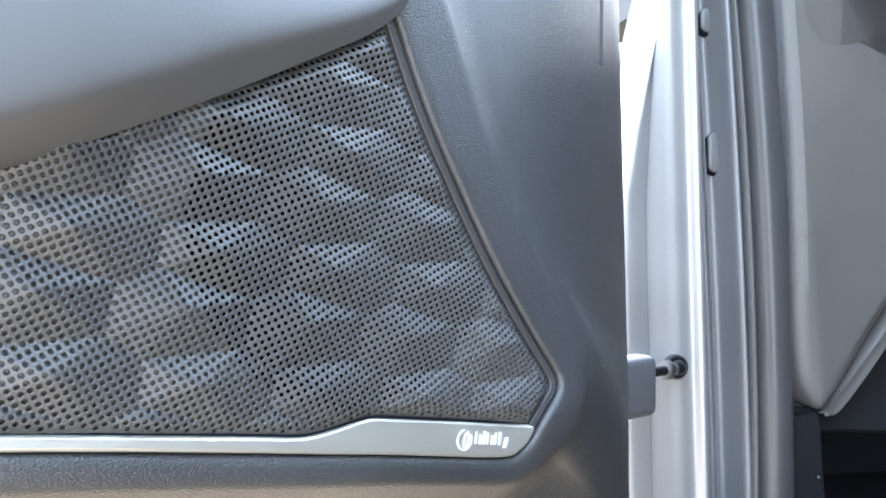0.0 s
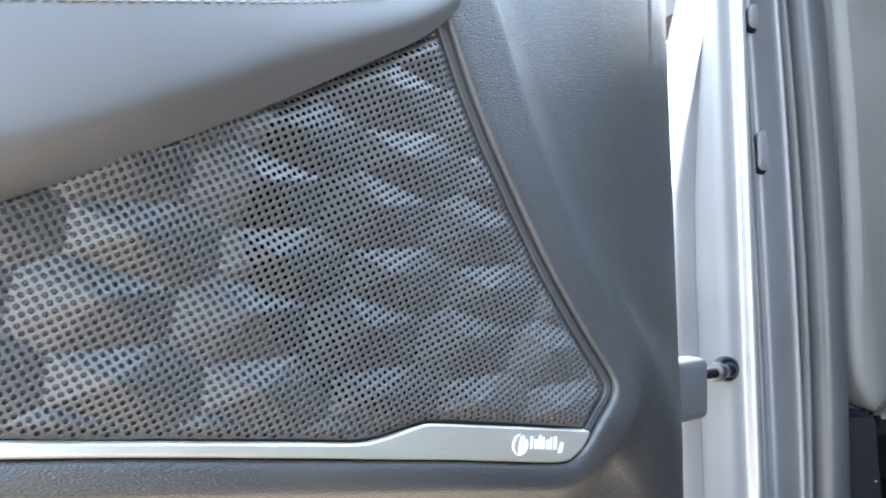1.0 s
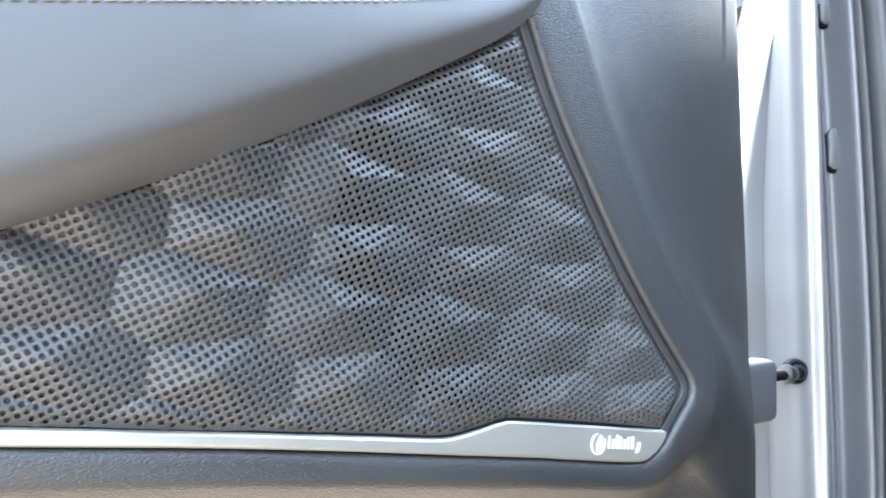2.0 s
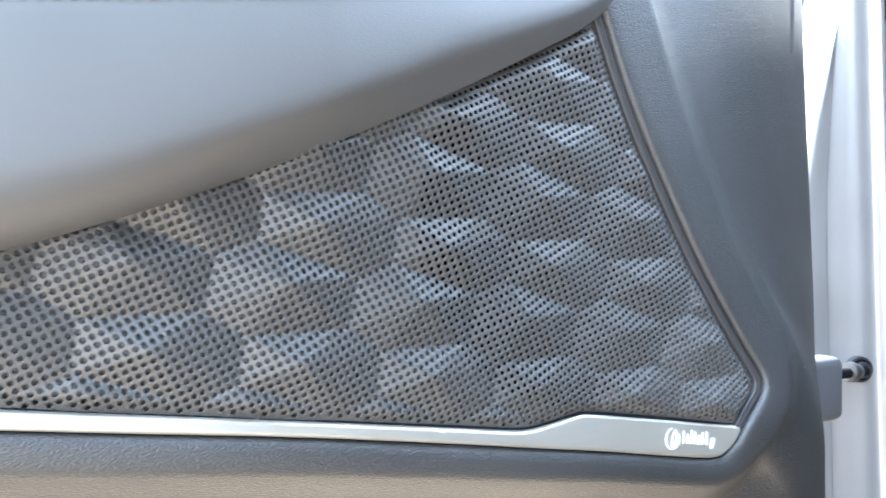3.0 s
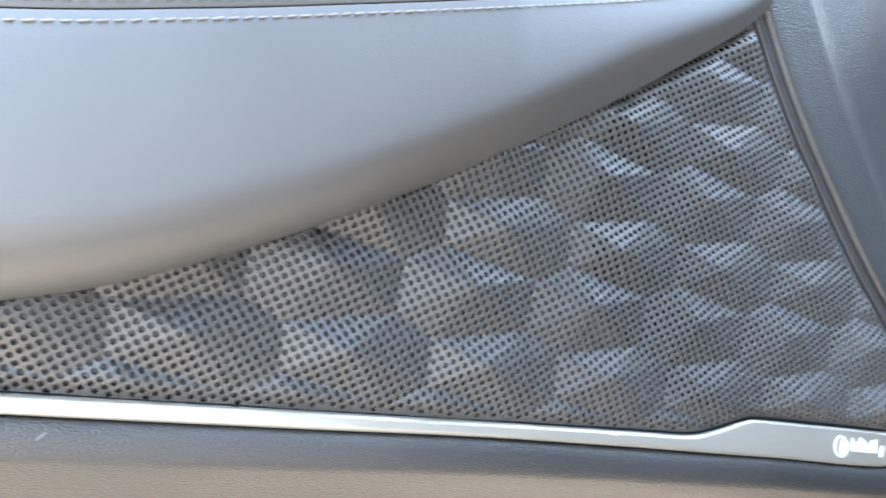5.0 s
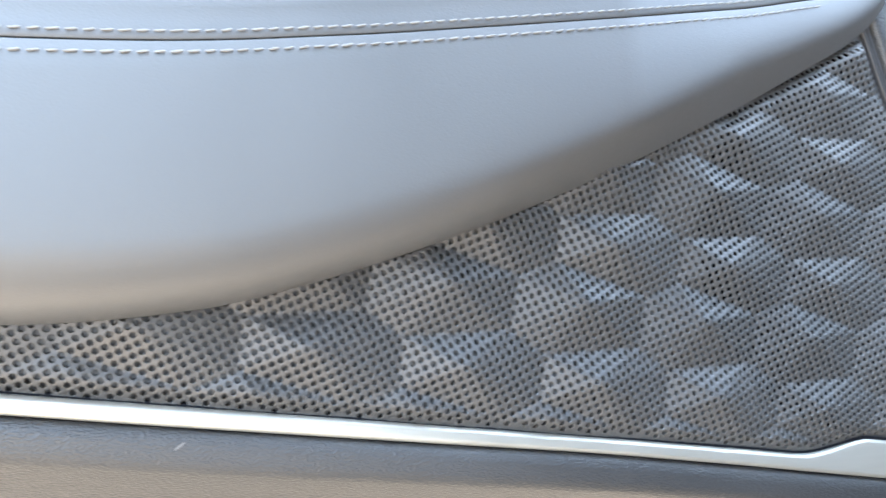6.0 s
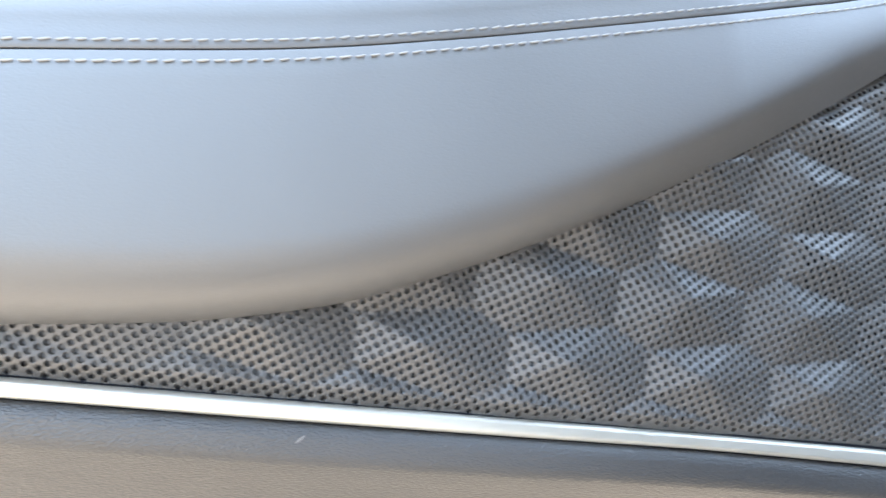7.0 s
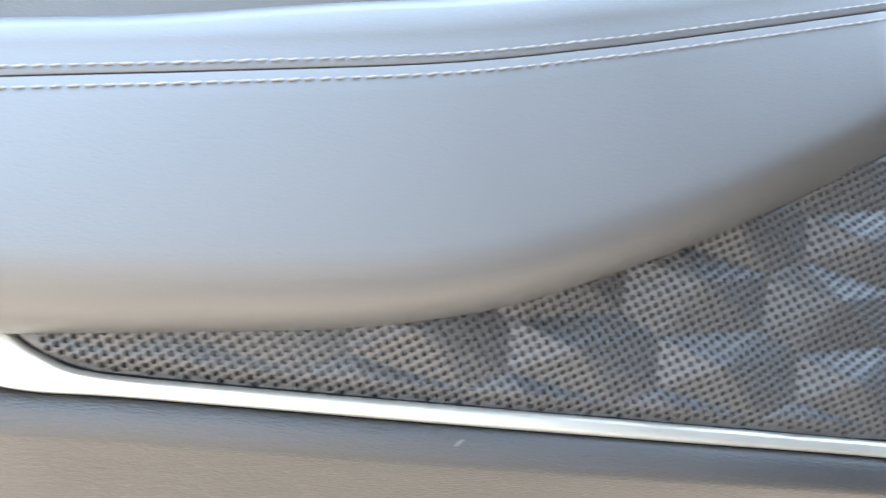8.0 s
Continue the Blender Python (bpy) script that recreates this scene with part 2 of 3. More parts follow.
def build_grille():
    low_edge = np.array(STRIP_TOP)
    corners = [(i, j) for i in range(-150, 150) for j in range(-130, 130)]
    c = np.array([(0.1 + i * E1[0] + j * E2[0], 0.60 + i * E1[1] + j * E2[1]) for i, j in corners])
    squeeze = 0.16 * np.minimum(c[:, 0] - 0.05, 0) ** 2        # the lattice tightens towards the tip
    c[:, 0] += squeeze
    zlow = np.interp(c[:, 0], low_edge[2:, 0], low_edge[2:, 1]) - 0.003
    zhigh = interp(c[:, 0], PAD_LOW) + 0.010
    xr = np.interp(-c[:, 1], -side_path[:, 1], side_path[:, 0])
    keep = (c[:, 1] > zlow) & (c[:, 1] < zhigh) & (c[:, 0] < xr + 0.001) & (c[:, 0] > -0.236) & (c[:, 1] < 0.735)
    c = c[keep]
    tight = (1 + 0.32 * np.minimum(c[:, 0] - 0.05, 0))[:, None, None]
    n = 12
    ang = np.arange(n) * 2 * math.pi / n
    ring = np.stack([np.cos(ang), np.sin(ang)], axis=1)
    # the cell's outline, three steps to a side
    sq = []
    for s in range(4):
        a = [(-.5, -.5), (.5, -.5), (.5, .5), (-.5, .5)][s]
        b = [(.5, -.5), (.5, .5), (-.5, .5), (-.5, -.5)][s]
        for t in (0, 1 / 3, 2 / 3):
            sq.append((a[0] + (b[0] - a[0]) * t, a[1] + (b[1] - a[1]) * t))
    sq = np.array(sq)
    outer = sq[:, :1] * E1 + sq[:, 1:] * E2
    start = np.argmin(((outer / np.linalg.norm(outer, axis=1)[:, None] - ring[0]) ** 2).sum(axis=1))
    outer = np.roll(outer, -start, axis=0)
    if np.cross(outer[0], outer[1]) < 0:
        outer = np.roll(outer[::-1], 1, axis=0)
    wob = np.random.RandomState(4).normal(0, 0.00002, (len(c), 1, 2))
    rings = [outer[None] * np.concatenate([tight, np.ones_like(tight)], axis=2) + c[:, None],
             c[:, None] + wob + ring[None] * HOLE * 1.22,
             c[:, None] + wob + ring[None] * HOLE * 1.00,
             c[:, None] + wob + ring[None] * HOLE * 0.96,
             c[:, None] + wob + ring[None] * HOLE * 0.92]
    rim_gap = np.interp(-c[:, 1], -side_path[:, 1], side_path[:, 0]) - c[:, 0]
    blind = (np.linalg.norm(c - SPEAKER, axis=1) > SPEAKER_R) | (rim_gap < 0.010)       # open over the speaker, blind beyond it
    deep = np.repeat(np.where(blind, np.interp(rim_gap, [0.01, 0.05, 0.20], [0.0021, 0.0023, 0.0026]), 0.0007), n)
    margin = (c[:, 1] - (zlow[keep] + 0.003) < np.interp(c[:, 0], [-0.05, 0.05], [0.0010, 0.0024])) | (c[:, 0] < -0.222)     # a plain border along the strip
    blind |= margin
    deep[np.repeat(margin, n)] = 0.0
    lip = np.where(deep > 0, 0.00022, 0.0)
    drop = [0, 0.0, lip, lip + 0.5 * (deep - lip), deep]
    verts, m = [], len(c)
    hc = facet_height(c)
    blocks = []
    for k, r in enumerate(rings):
        flat = r.reshape(-1, 2)
        h = facet_height(flat) if k < 2 else np.repeat(hc, n) + ((facet_height(flat) - np.repeat(hc, n)) * 0.8)
        blocks.append(np.stack([flat[:, 0], FACE - h + drop[k], flat[:, 1]], axis=1))
    verts = np.vstack(blocks)
    faces = []
    per = m * n
    for i in range(m):
        b = i * n
        for k in range(4):
            o0, o1 = k * per + b, (k + 1) * per + b
            for j in range(n):
                q = (j + 1) % n
                faces.append((o0 + j, o0 + q, o1 + q, o1 + j))
        if blind[i]:
            faces.append(tuple(4 * per + b + j for j in range(n)))
    # neighbouring cells share their outline
    key, first = {}, np.arange(len(verts))
    for i, v in enumerate(np.round(verts[:per] * 8000).astype(int)):
        first[i] = key.setdefault((v[0], v[2]), i)
    used = np.unique(first)
    place = np.zeros(len(verts), int)
    place[used] = np.arange(len(used))
    faces = [tuple(int(place[first[i]]) for i in f) for f in faces]
    ob = mesh_object("speaker_grille", [push(v) for v in verts[used]], faces, GRILLE, door, "grey faceted speaker grille with round holes")
    ob.data.set_sharp_from_angle(angle=radians(38))
    return ob


grille = build_grille()
# the dark chamber and cone behind the open holes
bm = bmesh.new()
bmesh.ops.create_cone(bm, cap_ends=False, segments=48, radius1=0.098, radius2=0.030, depth=0.035, matrix=Matrix.Translation((SPEAKER[0], 0.400, SPEAKER[1])) @ Matrix.Rotation(radians(-90), 4, "X"))
part("speaker_cone", bm, BLACK, door, "black speaker cone behind the grille")
box_rim = [(-0.255, 0.600), (-0.20, 0.567), (0.0, 0.537), (0.2, 0.507), (0.338, 0.493), (0.3590, 0.514), (0.3580, 0.525), (0.306, 0.598), (0.242, 0.716), (0.238, 0.740), (-0.255, 0.740)]
mesh_object("speaker_baffle", [push((x, y, z)) for y in (0.3475, 0.410) for x, z in box_rim],
            [tuple(range(11, 22))] + [(k, (k + 1) % 11, 11 + (k + 1) % 11, 11 + k) for k in range(11)], BLACK, door, "black box behind the grille", smooth=False)


def sweep(path, profile, name, mat, parent, label=""):
    """A strip along an x, z path: profile rows are (distance to the right of the path, y), or a function of the station."""
    nrm = normals_2d(path)
    verts = []
    for s in range(len(path)):
        rows = profile(s) if callable(profile) else profile
        for d, y in rows:
            verts.append(push((path[s, 0] + nrm[s, 0] * d, y, path[s, 1] + nrm[s, 1] * d)))
    k = len(rows)
    return mesh_object(name, verts, grid_faces(len(path), k), mat, parent, label)


# bezel along the grille's front edge: a dark joint, a satin face, an inner step
bezel_path = smooth_path([(0.2290, 0.7350)] + GRILLE_SIDE + GRILLE_CORNER + [(0.3405, 0.4970)], 0.002)[::-1]
sweep(bezel_path, [(-0.0005, 0.352), (-0.0004, 0.3432), (-0.0001, 0.3426), (0.0009, 0.3421), (0.0012, 0.3424), (0.0015, 0.3421), (0.0029, 0.3414), (0.0034, 0.3418), (0.0036, 0.3440), (0.0038, 0.356)],
      "grille_bezel", BEZEL, door, "satin dark moulding along the grille")

# decorative strip: a flat plate with a turned edge, swelling towards its badge
strip_outline = np.vstack([smooth_path(STRIP_TOP, 0.003), smooth_path(STRIP_LOW, 0.003)])


def inset_outline(poly, d):
    t = np.roll(poly, -1, 0) - np.roll(poly, 1, 0)
    t /= np.linalg.norm(t, axis=1)[:, None]
    return poly + np.stack([t[:, 1], -t[:, 0]], axis=1) * d


def strip_base(x):
    return np.interp(x, [q[0] for q in STRIP_LOW[::-1]], [q[1] for q in STRIP_LOW[::-1]])


def plate(name, outline, rings, mat, parent, label="", tilt=0.0):
    """A plate from its outline: rings are (inset, y); the last one is filled."""
    verts, faces, n = [], [], len(outline)
    for d, y in rings:
        q = inset_outline(outline, d)
        verts += [(a, y + tilt * (min(b - float(strip_base(a)), 0.02) - 0.005), b) for a, b in q]
    for k in range(len(rings) - 1):
        for j in range(n):
            q = (j + 1) % n
            faces.append((k * n + j, k * n + q, (k + 1) * n + q, (k + 1) * n + j))
    faces.append(tuple((len(rings) - 1) * n + j for j in range(n)))
    bm = bmesh.new()
    vs = [bm.verts.new(v) for v in verts]
    for f in faces:
        bm.faces.new([vs[i] for i in f])
    bmesh.ops.triangulate(bm, faces=[f for f in bm.faces if len(f.verts) > 4])
    return part(name, bm, mat, parent, label)


strip = plate("decorative_strip", strip_outline, [(0.0, 0.352), (0.0, 0.3432), (0.0004, 0.3424), (0.0014, 0.3416), (0.0020, 0.3415)], ALUMINIUM, door,
              "brushed aluminium strip under the grille", tilt=0.16)
# dark joint round the strip
plate("strip_joint", inset_outline(strip_outline, -0.0010), [(0.0, 0.352), (0.0, 0.3447), (0.0004, 0.3445)], BLACK, door, "dark joint round the strip")

# badge: an oval emblem and plain bars, raised a little
def badge_bar(x, z, w, h, slant=0.12, name="badge_bar"):
    bm = bmesh.new()
    u, v = np.array((0.985, -0.165)), np.array((0.165, 0.985))
    base = np.array((x, z))
    pts = [base, base + u * w, base + u * w + v * h + u * slant * h, base + v * h + u * slant * h]
    lo = [bm.verts.new((p[0], 0.3416 + 0.16 * (p[1] - float(strip_base(p[0])) - 0.005), p[1])) for p in pts]
    hi = [bm.verts.new((p[0], 0.3411 + 0.16 * (p[1] - float(strip_base(p[0])) - 0.005), p[1])) for p in pts]
    bm.faces.new(hi)
    for k in range(4):
        bm.faces.new((lo[k], lo[(k + 1) % 4], hi[(k + 1) % 4], hi[k]))
    return part(name, bm, CHROME, strip, smooth=False)


for k, (h, w) in enumerate(((0.0066, 0.0011), (0.0050, 0.0022), (0.0072, 0.0018), (0.0064, 0.0011), (0.0050, 0.0022), (0.0064, 0.0011), (0.0070, 0.0017), (0.0058, 0.0024))):
    x = 0.2990 + 0.0029 * k
    badge_bar(x, 0.4935 - 0.165 * (x - 0.303) - (0.0018 if k == 7 else 0), w, h, 0.35 if k == 7 else 0.1)


def badge_emblem(cx, cz):
    bm = bmesh.new()
    n = 28
    for r, (k0, k1) in ((0, (3, 26)), (1, (0, 28))):
        ring = []
        for k in range(k0, k1 + 1):
            a = 2 * math.pi * k / n + 0.9
            ca, sa_ = math.cos(a), math.sin(a)
            if r == 0:
                o, i = (0.0056 * ca + 0.0008 * sa_, 0.0056 * sa_), (0.0044 * ca + 0.0008 * sa_, 0.0046 * sa_)
            else:
                o, i = (0.0020 * ca + 0.0018 * sa_ + 0.0012, 0.0046 * sa_ - 0.0002), (0.0010 * ca + 0.0016 * sa_ + 0.0012, 0.0036 * sa_ - 0.0002)
            yo, yi = (0.16 * (cz + v[1] - float(strip_base(cx + v[0])) - 0.005) for v in (o, i))
            ring.append((bm.verts.new((cx + o[0], 0.3411 + yo, cz + o[1])), bm.verts.new((cx + i[0], 0.3411 + yi, cz + i[1])),
                         bm.verts.new((cx + o[0], 0.3416 + yo, cz + o[1])), bm.verts.new((cx + i[0], 0.3416 + yi, cz + i[1]))))
        for p, q in zip(ring, ring[1:]):
            bm.faces.new((p[0], q[0], q[1], p[1]))
            bm.faces.new((p[0], p[2], q[2], q[0]))
            bm.faces.new((p[1], q[1], q[3], p[3]))
    return part("badge_emblem", bm, CHROME, strip, smooth=False)


badge_emblem(0.2920, 0.4974)

# ---- moulded door card round the opening ----
card_path = smooth_path([(0.2270, 0.7800), (0.2330, 0.7350), (0.2440, 0.7170)] + [(x + 0.0040, z + 0.0027) for x, z in GRILLE_SIDE[1:]] +
                        [(0.3638, 0.5230), (0.3636, 0.5150), (0.3545, 0.5045)] + [(0.3468, 0.4955), (0.3425, 0.4898), (0.3335, 0.4840)] +
                        [(x, z - 0.0007) for x, z in STRIP_LOW[3:]] + [(-0.262, 0.66), (-0.262, 0.75)], 0.004)[::-1]
card_n = normals_2d(card_path)
# how far along the way from the lower edge (0) to the front edge (1)
arc = np.concatenate([[0], np.cumsum(np.linalg.norm(np.diff(card_path, axis=0), axis=1))])
front = smooth_step(0.300, 0.362, card_path[:, 0]) * smooth_step(0.478, 0.500, card_path[:, 1])
front = np.where((card_path[:, 0] > 0.2) & (card_path[:, 1] > 0.52), 1.0, front)
upper = smooth_step(0.52, 0.72, card_path[:, 1])


def edge_y(z):
    # the card leans back towards its top, and its foot stands out
    return 0.450 + 0.17 * max(0.0, z - 0.56) - 0.060 * (1 - float(smooth_step(0.455, 0.515, z)))


def edge_x(z):
    return (0.5577 + (0.781 - z) * 0.029) * edge_y(z) / 0.450


# where each station's surface ends: along the door's foot, then up its front edge
foot = [(-0.40, 0.80), (-0.40, 0.44), (-0.10, 0.36), (0.20, 0.33), (0.56, 0.30)]
card_end = np.stack([np.interp(arc, [0, 0.16, 0.32, 0.60, 0.70], [q[0] for q in foot]), np.interp(arc, [0, 0.16, 0.32, 0.60, 0.70], [q[1] for q in foot])], axis=1)
k0 = int(np.argmax(card_path[:, 0] > 0.318))
for s in range(k0, len(card_path)):
    q = (arc[s] - arc[k0]) / (arc[-1] - arc[k0])
    z = np.interp(q, [0, 0.06, 0.14, 0.30, 1.0], [0.30, 0.36, 0.44, 0.55, 0.95])
    blend = smooth_step(0, 0.05, q)
    card_end[s] = card_end[k0] * (1 - blend) + np.array((edge_x(z), z)) * blend


def scoop(d, z):
    """Depth of the hollow beside the crease at the card's top."""
    return 0.0030 * float(smooth_step(0.690, 0.775, z)) * float(np.interp(d, [0.0, 0.0035, 0.009, 0.02, 0.06, 0.12, 0.18], [0, 0.7, 1.0, 0.95, 0.6, 0.2, 0]))


def card_profile(s):
    """Rows of (x, y, z) from the rim of the opening out to the card's end."""
    f, u = front[s], upper[s]
    p, n = card_path[s], card_n[s]
    ledge, crease = 0.0135, 0.024 + 0.010 * u
    low = [(0.0, 0.3500), (0.0, 0.3436), (0.0007, 0.3426), (0.0022, 0.3412), (0.006, 0.3407), (0.010, 0.3406), (ledge - 0.002, 0.3408), (ledge, 0.3414), (ledge + 0.002, 0.3427),
           (ledge + 0.008, 0.3498), (ledge + 0.018, 0.3598), (ledge + 0.03, 0.3720)]
    fore = [(0.0, 0.3520), (0.0, 0.3414), (0.0006, 0.3401), (0.0016, 0.3392), (0.0034, 0.3388), (0.008, 0.3388), (0.014, 0.3390), (crease - 0.004, 0.3394),
            (crease, 0.3402), (crease + 0.0035, 0.3420), (crease + 0.009, 0.3450), (crease + 0.02, 0.3505)]
    rows = []
    for a, b in zip(low, fore):
        d, y = a[0] * (1 - f) + b[0] * f, a[1] * (1 - f) + b[1] * f
        y += f * scoop(b[0] - crease, p[1] + n[1] * d)
        rows.append(push((p[0] + n[0] * d, y, p[1] + n[1] * d)))
    x, y, z = rows[-1]
    ex, ez = card_end[s]
    edge = smooth_step(0.30, 0.46, ex)
    ey = 0.46 * (1 - edge) + edge_y(ez) * edge
    for q in (0.03, 0.06, 0.10, 0.14, 0.18, 0.24, 0.3, 0.45, 0.6, 0.75, 0.9, 0.97, 1.0):
        bow = (0.012 * (1 - edge) - 0.004 * edge) * math.sin(math.pi * q)
        bow += f * scoop(0.02 + 0.26 * q, z)
        rows.append((x + (ex - x) * q, y + (ey - y) * q + bow + (0.004 * edge if q == 1.0 else 0), z + (ez - z) * q))
    x, y, z = rows[-1]
    rows += [(x + 0.001, y + 0.008, z), (x - 0.004, y + 0.03, z)]
    return rows


card_rows = [card_profile(s) for s in range(len(card_path))]
card = mesh_object("door_card", [v for r in card_rows for v in r], grid_faces(len(card_rows), len(card_rows[0])), PLASTIC, door, "dark grey grained plastic door card")

# specks of dust by the front corner of the card
for (px, pz), row in (((0.352, 0.503), 13), ((0.340, 0.488), 13), ((0.356, 0.508), 15), ((0.345, 0.493), 12), ((0.362, 0.522), 16)):
    station = int(np.argmin(np.hypot(card_path[:, 0] - px, card_path[:, 1] - pz)))
    bm = bmesh.new()
    bmesh.ops.create_icosphere(bm, subdivisions=1, radius=0.0005, matrix=Matrix.Translation(card_rows[station][row]))
    part("dust_speck", bm, PLUG_GREY, door)

# ---- padded insert ----
pad_x = np.concatenate([np.arange(-0.36, 0.1975, 0.005), np.arange(0.2, 0.2525, 0.0025)])
seam_curve = smooth_path(SEAM, 0.002)
BULGE = [(-0.36, 0.042), (-0.12, 0.0395), (-0.05, 0.037), (0.0, 0.033), (0.06, 0.028), (0.12, 0.022), (0.18, 0.0175), (0.23, 0.013), (0.252, 0.011)]
bulge_curve = smooth_path(BULGE, 0.004)


def pad_rows(x):
    """The padded face at x, from its lower edge to the seam: rows of (y, z)."""
    zb = np.interp(x, low_curve[:, 0], low_curve[:, 1])
    zs = np.interp(x, seam_curve[:, 0], seam_curve[:, 1])
    bulge = np.interp(x, bulge_curve[:, 0], bulge_curve[:, 1])
    hgt = max(zs - zb, 0.006)
    keen = float(smooth_step(-0.02, 0.10, x))      # towards the front the belly turns under at a shoulder
    roll = min(hgt * 0.85, 0.026) * (1 - keen) + min(hgt * 0.55, 0.024) * keen
    def shoulder(q):
        return (q / 0.72 + 1 - math.sqrt((q / 0.72 - 1) ** 2 + 0.03)) / 2
    lean = 0.005 * min(1.0, hgt / 0.07)      # the face leans back from its belly to the seam
    root = 0.342 - 0.004 * float(smooth_step(-0.05, 0.05, x))
    rows = [(0.356, zb + 0.0015), (root + 0.0005, zb + 0.0002)]
    for q in (0.01, 0.03, 0.06, 0.1, 0.16, 0.23, 0.31, 0.4, 0.5, 0.6, 0.7, 0.8, 0.9, 1.0):
        f = (1 - (1 - q) ** 2.2) ** 0.5 * (1 - keen) + (shoulder(q) - shoulder(0)) / (shoulder(1) - shoulder(0)) * keen
        rows.append((root - (bulge + lean - 0.347 + root) * f, zb + roll * q))
    top = zs - 0.0012
    for q in (0.12, 0.25, 0.4, 0.55, 0.7, 0.85, 1.0):
        rows.append((0.347 - bulge - lean * (1 - q ** 1.6), zb + roll + (top - zb - roll) * q))
    y = rows[-1][0]
    rows += [(y + 0.0002, zs - 0.0008), (y + 0.0008, zs - 0.0006), (y + 0.0024, zs - 0.0005)]
    return rows, y, zs


def build_pad():
    verts, cols = [], 0
    for x in pad_x:
        rows, y, zs = pad_rows(x)
        verts += [push((x, a, b)) for a, b in rows]
        cols = len(rows)
    return mesh_object("lower_pad", verts, grid_faces(len(pad_x), cols), LEATHER, door, "soft grey leatherette lower pad")


def build_upper_pad():
    verts, cols = [], 0
    for x in pad_x:
        rows, y, zs = pad_rows(x)
        up = 0.004 * float(smooth_step(-0.20, -0.10, x))
        r = [(y + 0.0024, zs - 0.0003), (y + 0.0009, zs - 0.0003), (y + 0.0004, zs - 0.0001), (y + 0.00025, zs + 0.0003), (y + 0.0002, zs + 0.0010), (y + 0.0003, zs + 0.0021), (y + 0.0009, zs + 0.005), (y + 0.0018, zs + 0.010), (y + 0.0022, zs + 0.0145 + up),
             (y + 0.0055, zs + 0.0182 + up), (y + 0.0105, zs + 0.0205 + up), (y + 0.018, zs + 0.0215 + up), (y + 0.035, zs + 0.022 + up), (y + 0.05, zs + 0.026 + up)]
        verts += [push((x, a, b)) for a, b in r]
        cols = len(r)
    return mesh_object("upper_pad", verts, grid_faces(len(pad_x), cols), LEATHER, door, "grey leatherette upper roll of the pad")


lower_pad = build_pad()
upper_pad = build_upper_pad()
for pad in (lower_pad, upper_pad):
    pad.data.set_sharp_from_angle(angle=radians(40))

# a small pale scuff on the ledge under the strip
bm = bmesh.new()
bmesh.ops.create_circle(bm, cap_ends=True, segments=9, radius=1.0, matrix=Matrix.Translation((-0.080, 0.3402, 0.5395)) @ Matrix.Rotation(radians(-35), 4, "Y") @ Matrix.Rotation(radians(90), 4, "X") @ Matrix.Diagonal((0.0022, 0.0005, 1, 1)))
part("scuff_mark", bm, PLUG_GREY, door, "small pale scuff")

# upper door card above the pad
mesh_object("upper_card", [(-0.36, 0.352, 0.68), (0.24, 0.400, 0.74), (0.24, 0.400, 0.82), (-0.36, 0.352, 0.80), (-0.36, 0.37, 0.98), (0.24, 0.42, 0.98)],
            [(0, 1, 2, 3), (3, 2, 5, 4)], TRIM, door, "grey upper door card", smooth=False)

# stitches: two rows beside the seam
def stitch_mesh():
    bm = bmesh.new()
    L, R = 0.0022, 0.00040
    rings = []
    for k, t in enumerate((-1, -0.8, -0.4, 0.0, 0.4, 0.8, 1)):
        r = R * (0.25 if abs(t) == 1 else 0.8 if abs(t) == 0.8 else 1.0)
        sag = -0.00035 * t * t
        rings.append([bm.verts.new((L * t, sag + r * math.sin(a) * 0.9, r * math.cos(a))) for a in (0, math.pi / 3, 2 * math.pi / 3, math.pi, 4 * math.pi / 3, 5 * math.pi / 3)])
    for a, b in zip(rings, rings[1:]):
        for j in range(6):
            bm.faces.new((a[j], a[(j + 1) % 6], b[(j + 1) % 6], b[j]))
    bmesh.ops.recalc_face_normals(bm, faces=bm.faces)
    me = bpy.data.meshes.new("stitch")
    bm.to_mesh(me)
    bm.free()
    me.materials.append(THREAD)
    me.polygons.foreach_set("use_smooth", [True] * len(me.polygons))
    return me


stitch_data = stitch_mesh()
dice = random.Random(7)
for offset, parent in ((-0.0042, lower_pad), (0.0024, upper_pad)):
    x = -0.262
    while x < 0.2:
        rows, y, zs = pad_rows(x)
        _, y2, z2 = pad_rows(x + 0.003)
        ob = new("stitch", stitch_data)
        ob.parent = parent
        slope = math.atan2(z2 - zs, 0.003)
        side = math.atan2(y2 - y, 0.003)
        face = rows[15:23]
        ys = np.interp(zs + offset, [r[1] for r in face], [r[0] for r in face]) if offset < 0 else y
        ob.matrix_basis = Matrix.Translation(push((x, ys - (0.00035 if offset < 0 else 0.0001), zs + offset))) @ Matrix.Rotation(side, 4, "Z") @ Matrix.Rotation(-slope - 0.09 + dice.uniform(-0.05, 0.05), 4, "Y") @ Matrix.Diagonal((dice.uniform(0.78, 1.02), 1, dice.uniform(0.9, 1.1), 1))
        x += 0.0050 * math.cos(slope)

# paler than the card, so its colour paints the bright highlight along this ridge
part("edge_bead", box(0.5008, 0.5016, 0.4228, 0.4262, 0.742, 0.860, 0.0004), HOUSING, door, "thin raised bead by the card's front edge, its highlight put in as paler plastic")

# outer shell closing the door behind its card
part("door_shell", box(-0.56, 0.52, 0.47, 0.54, 0.30, 1.08, 0.02), PAINT, door, "silver painted outer door shell")

# ---- front pillar of the body ----
U, W = Vector((0.891, -0.454, 0)), Vector((0.454, 0.891, 0))
ACROSS = 0.94
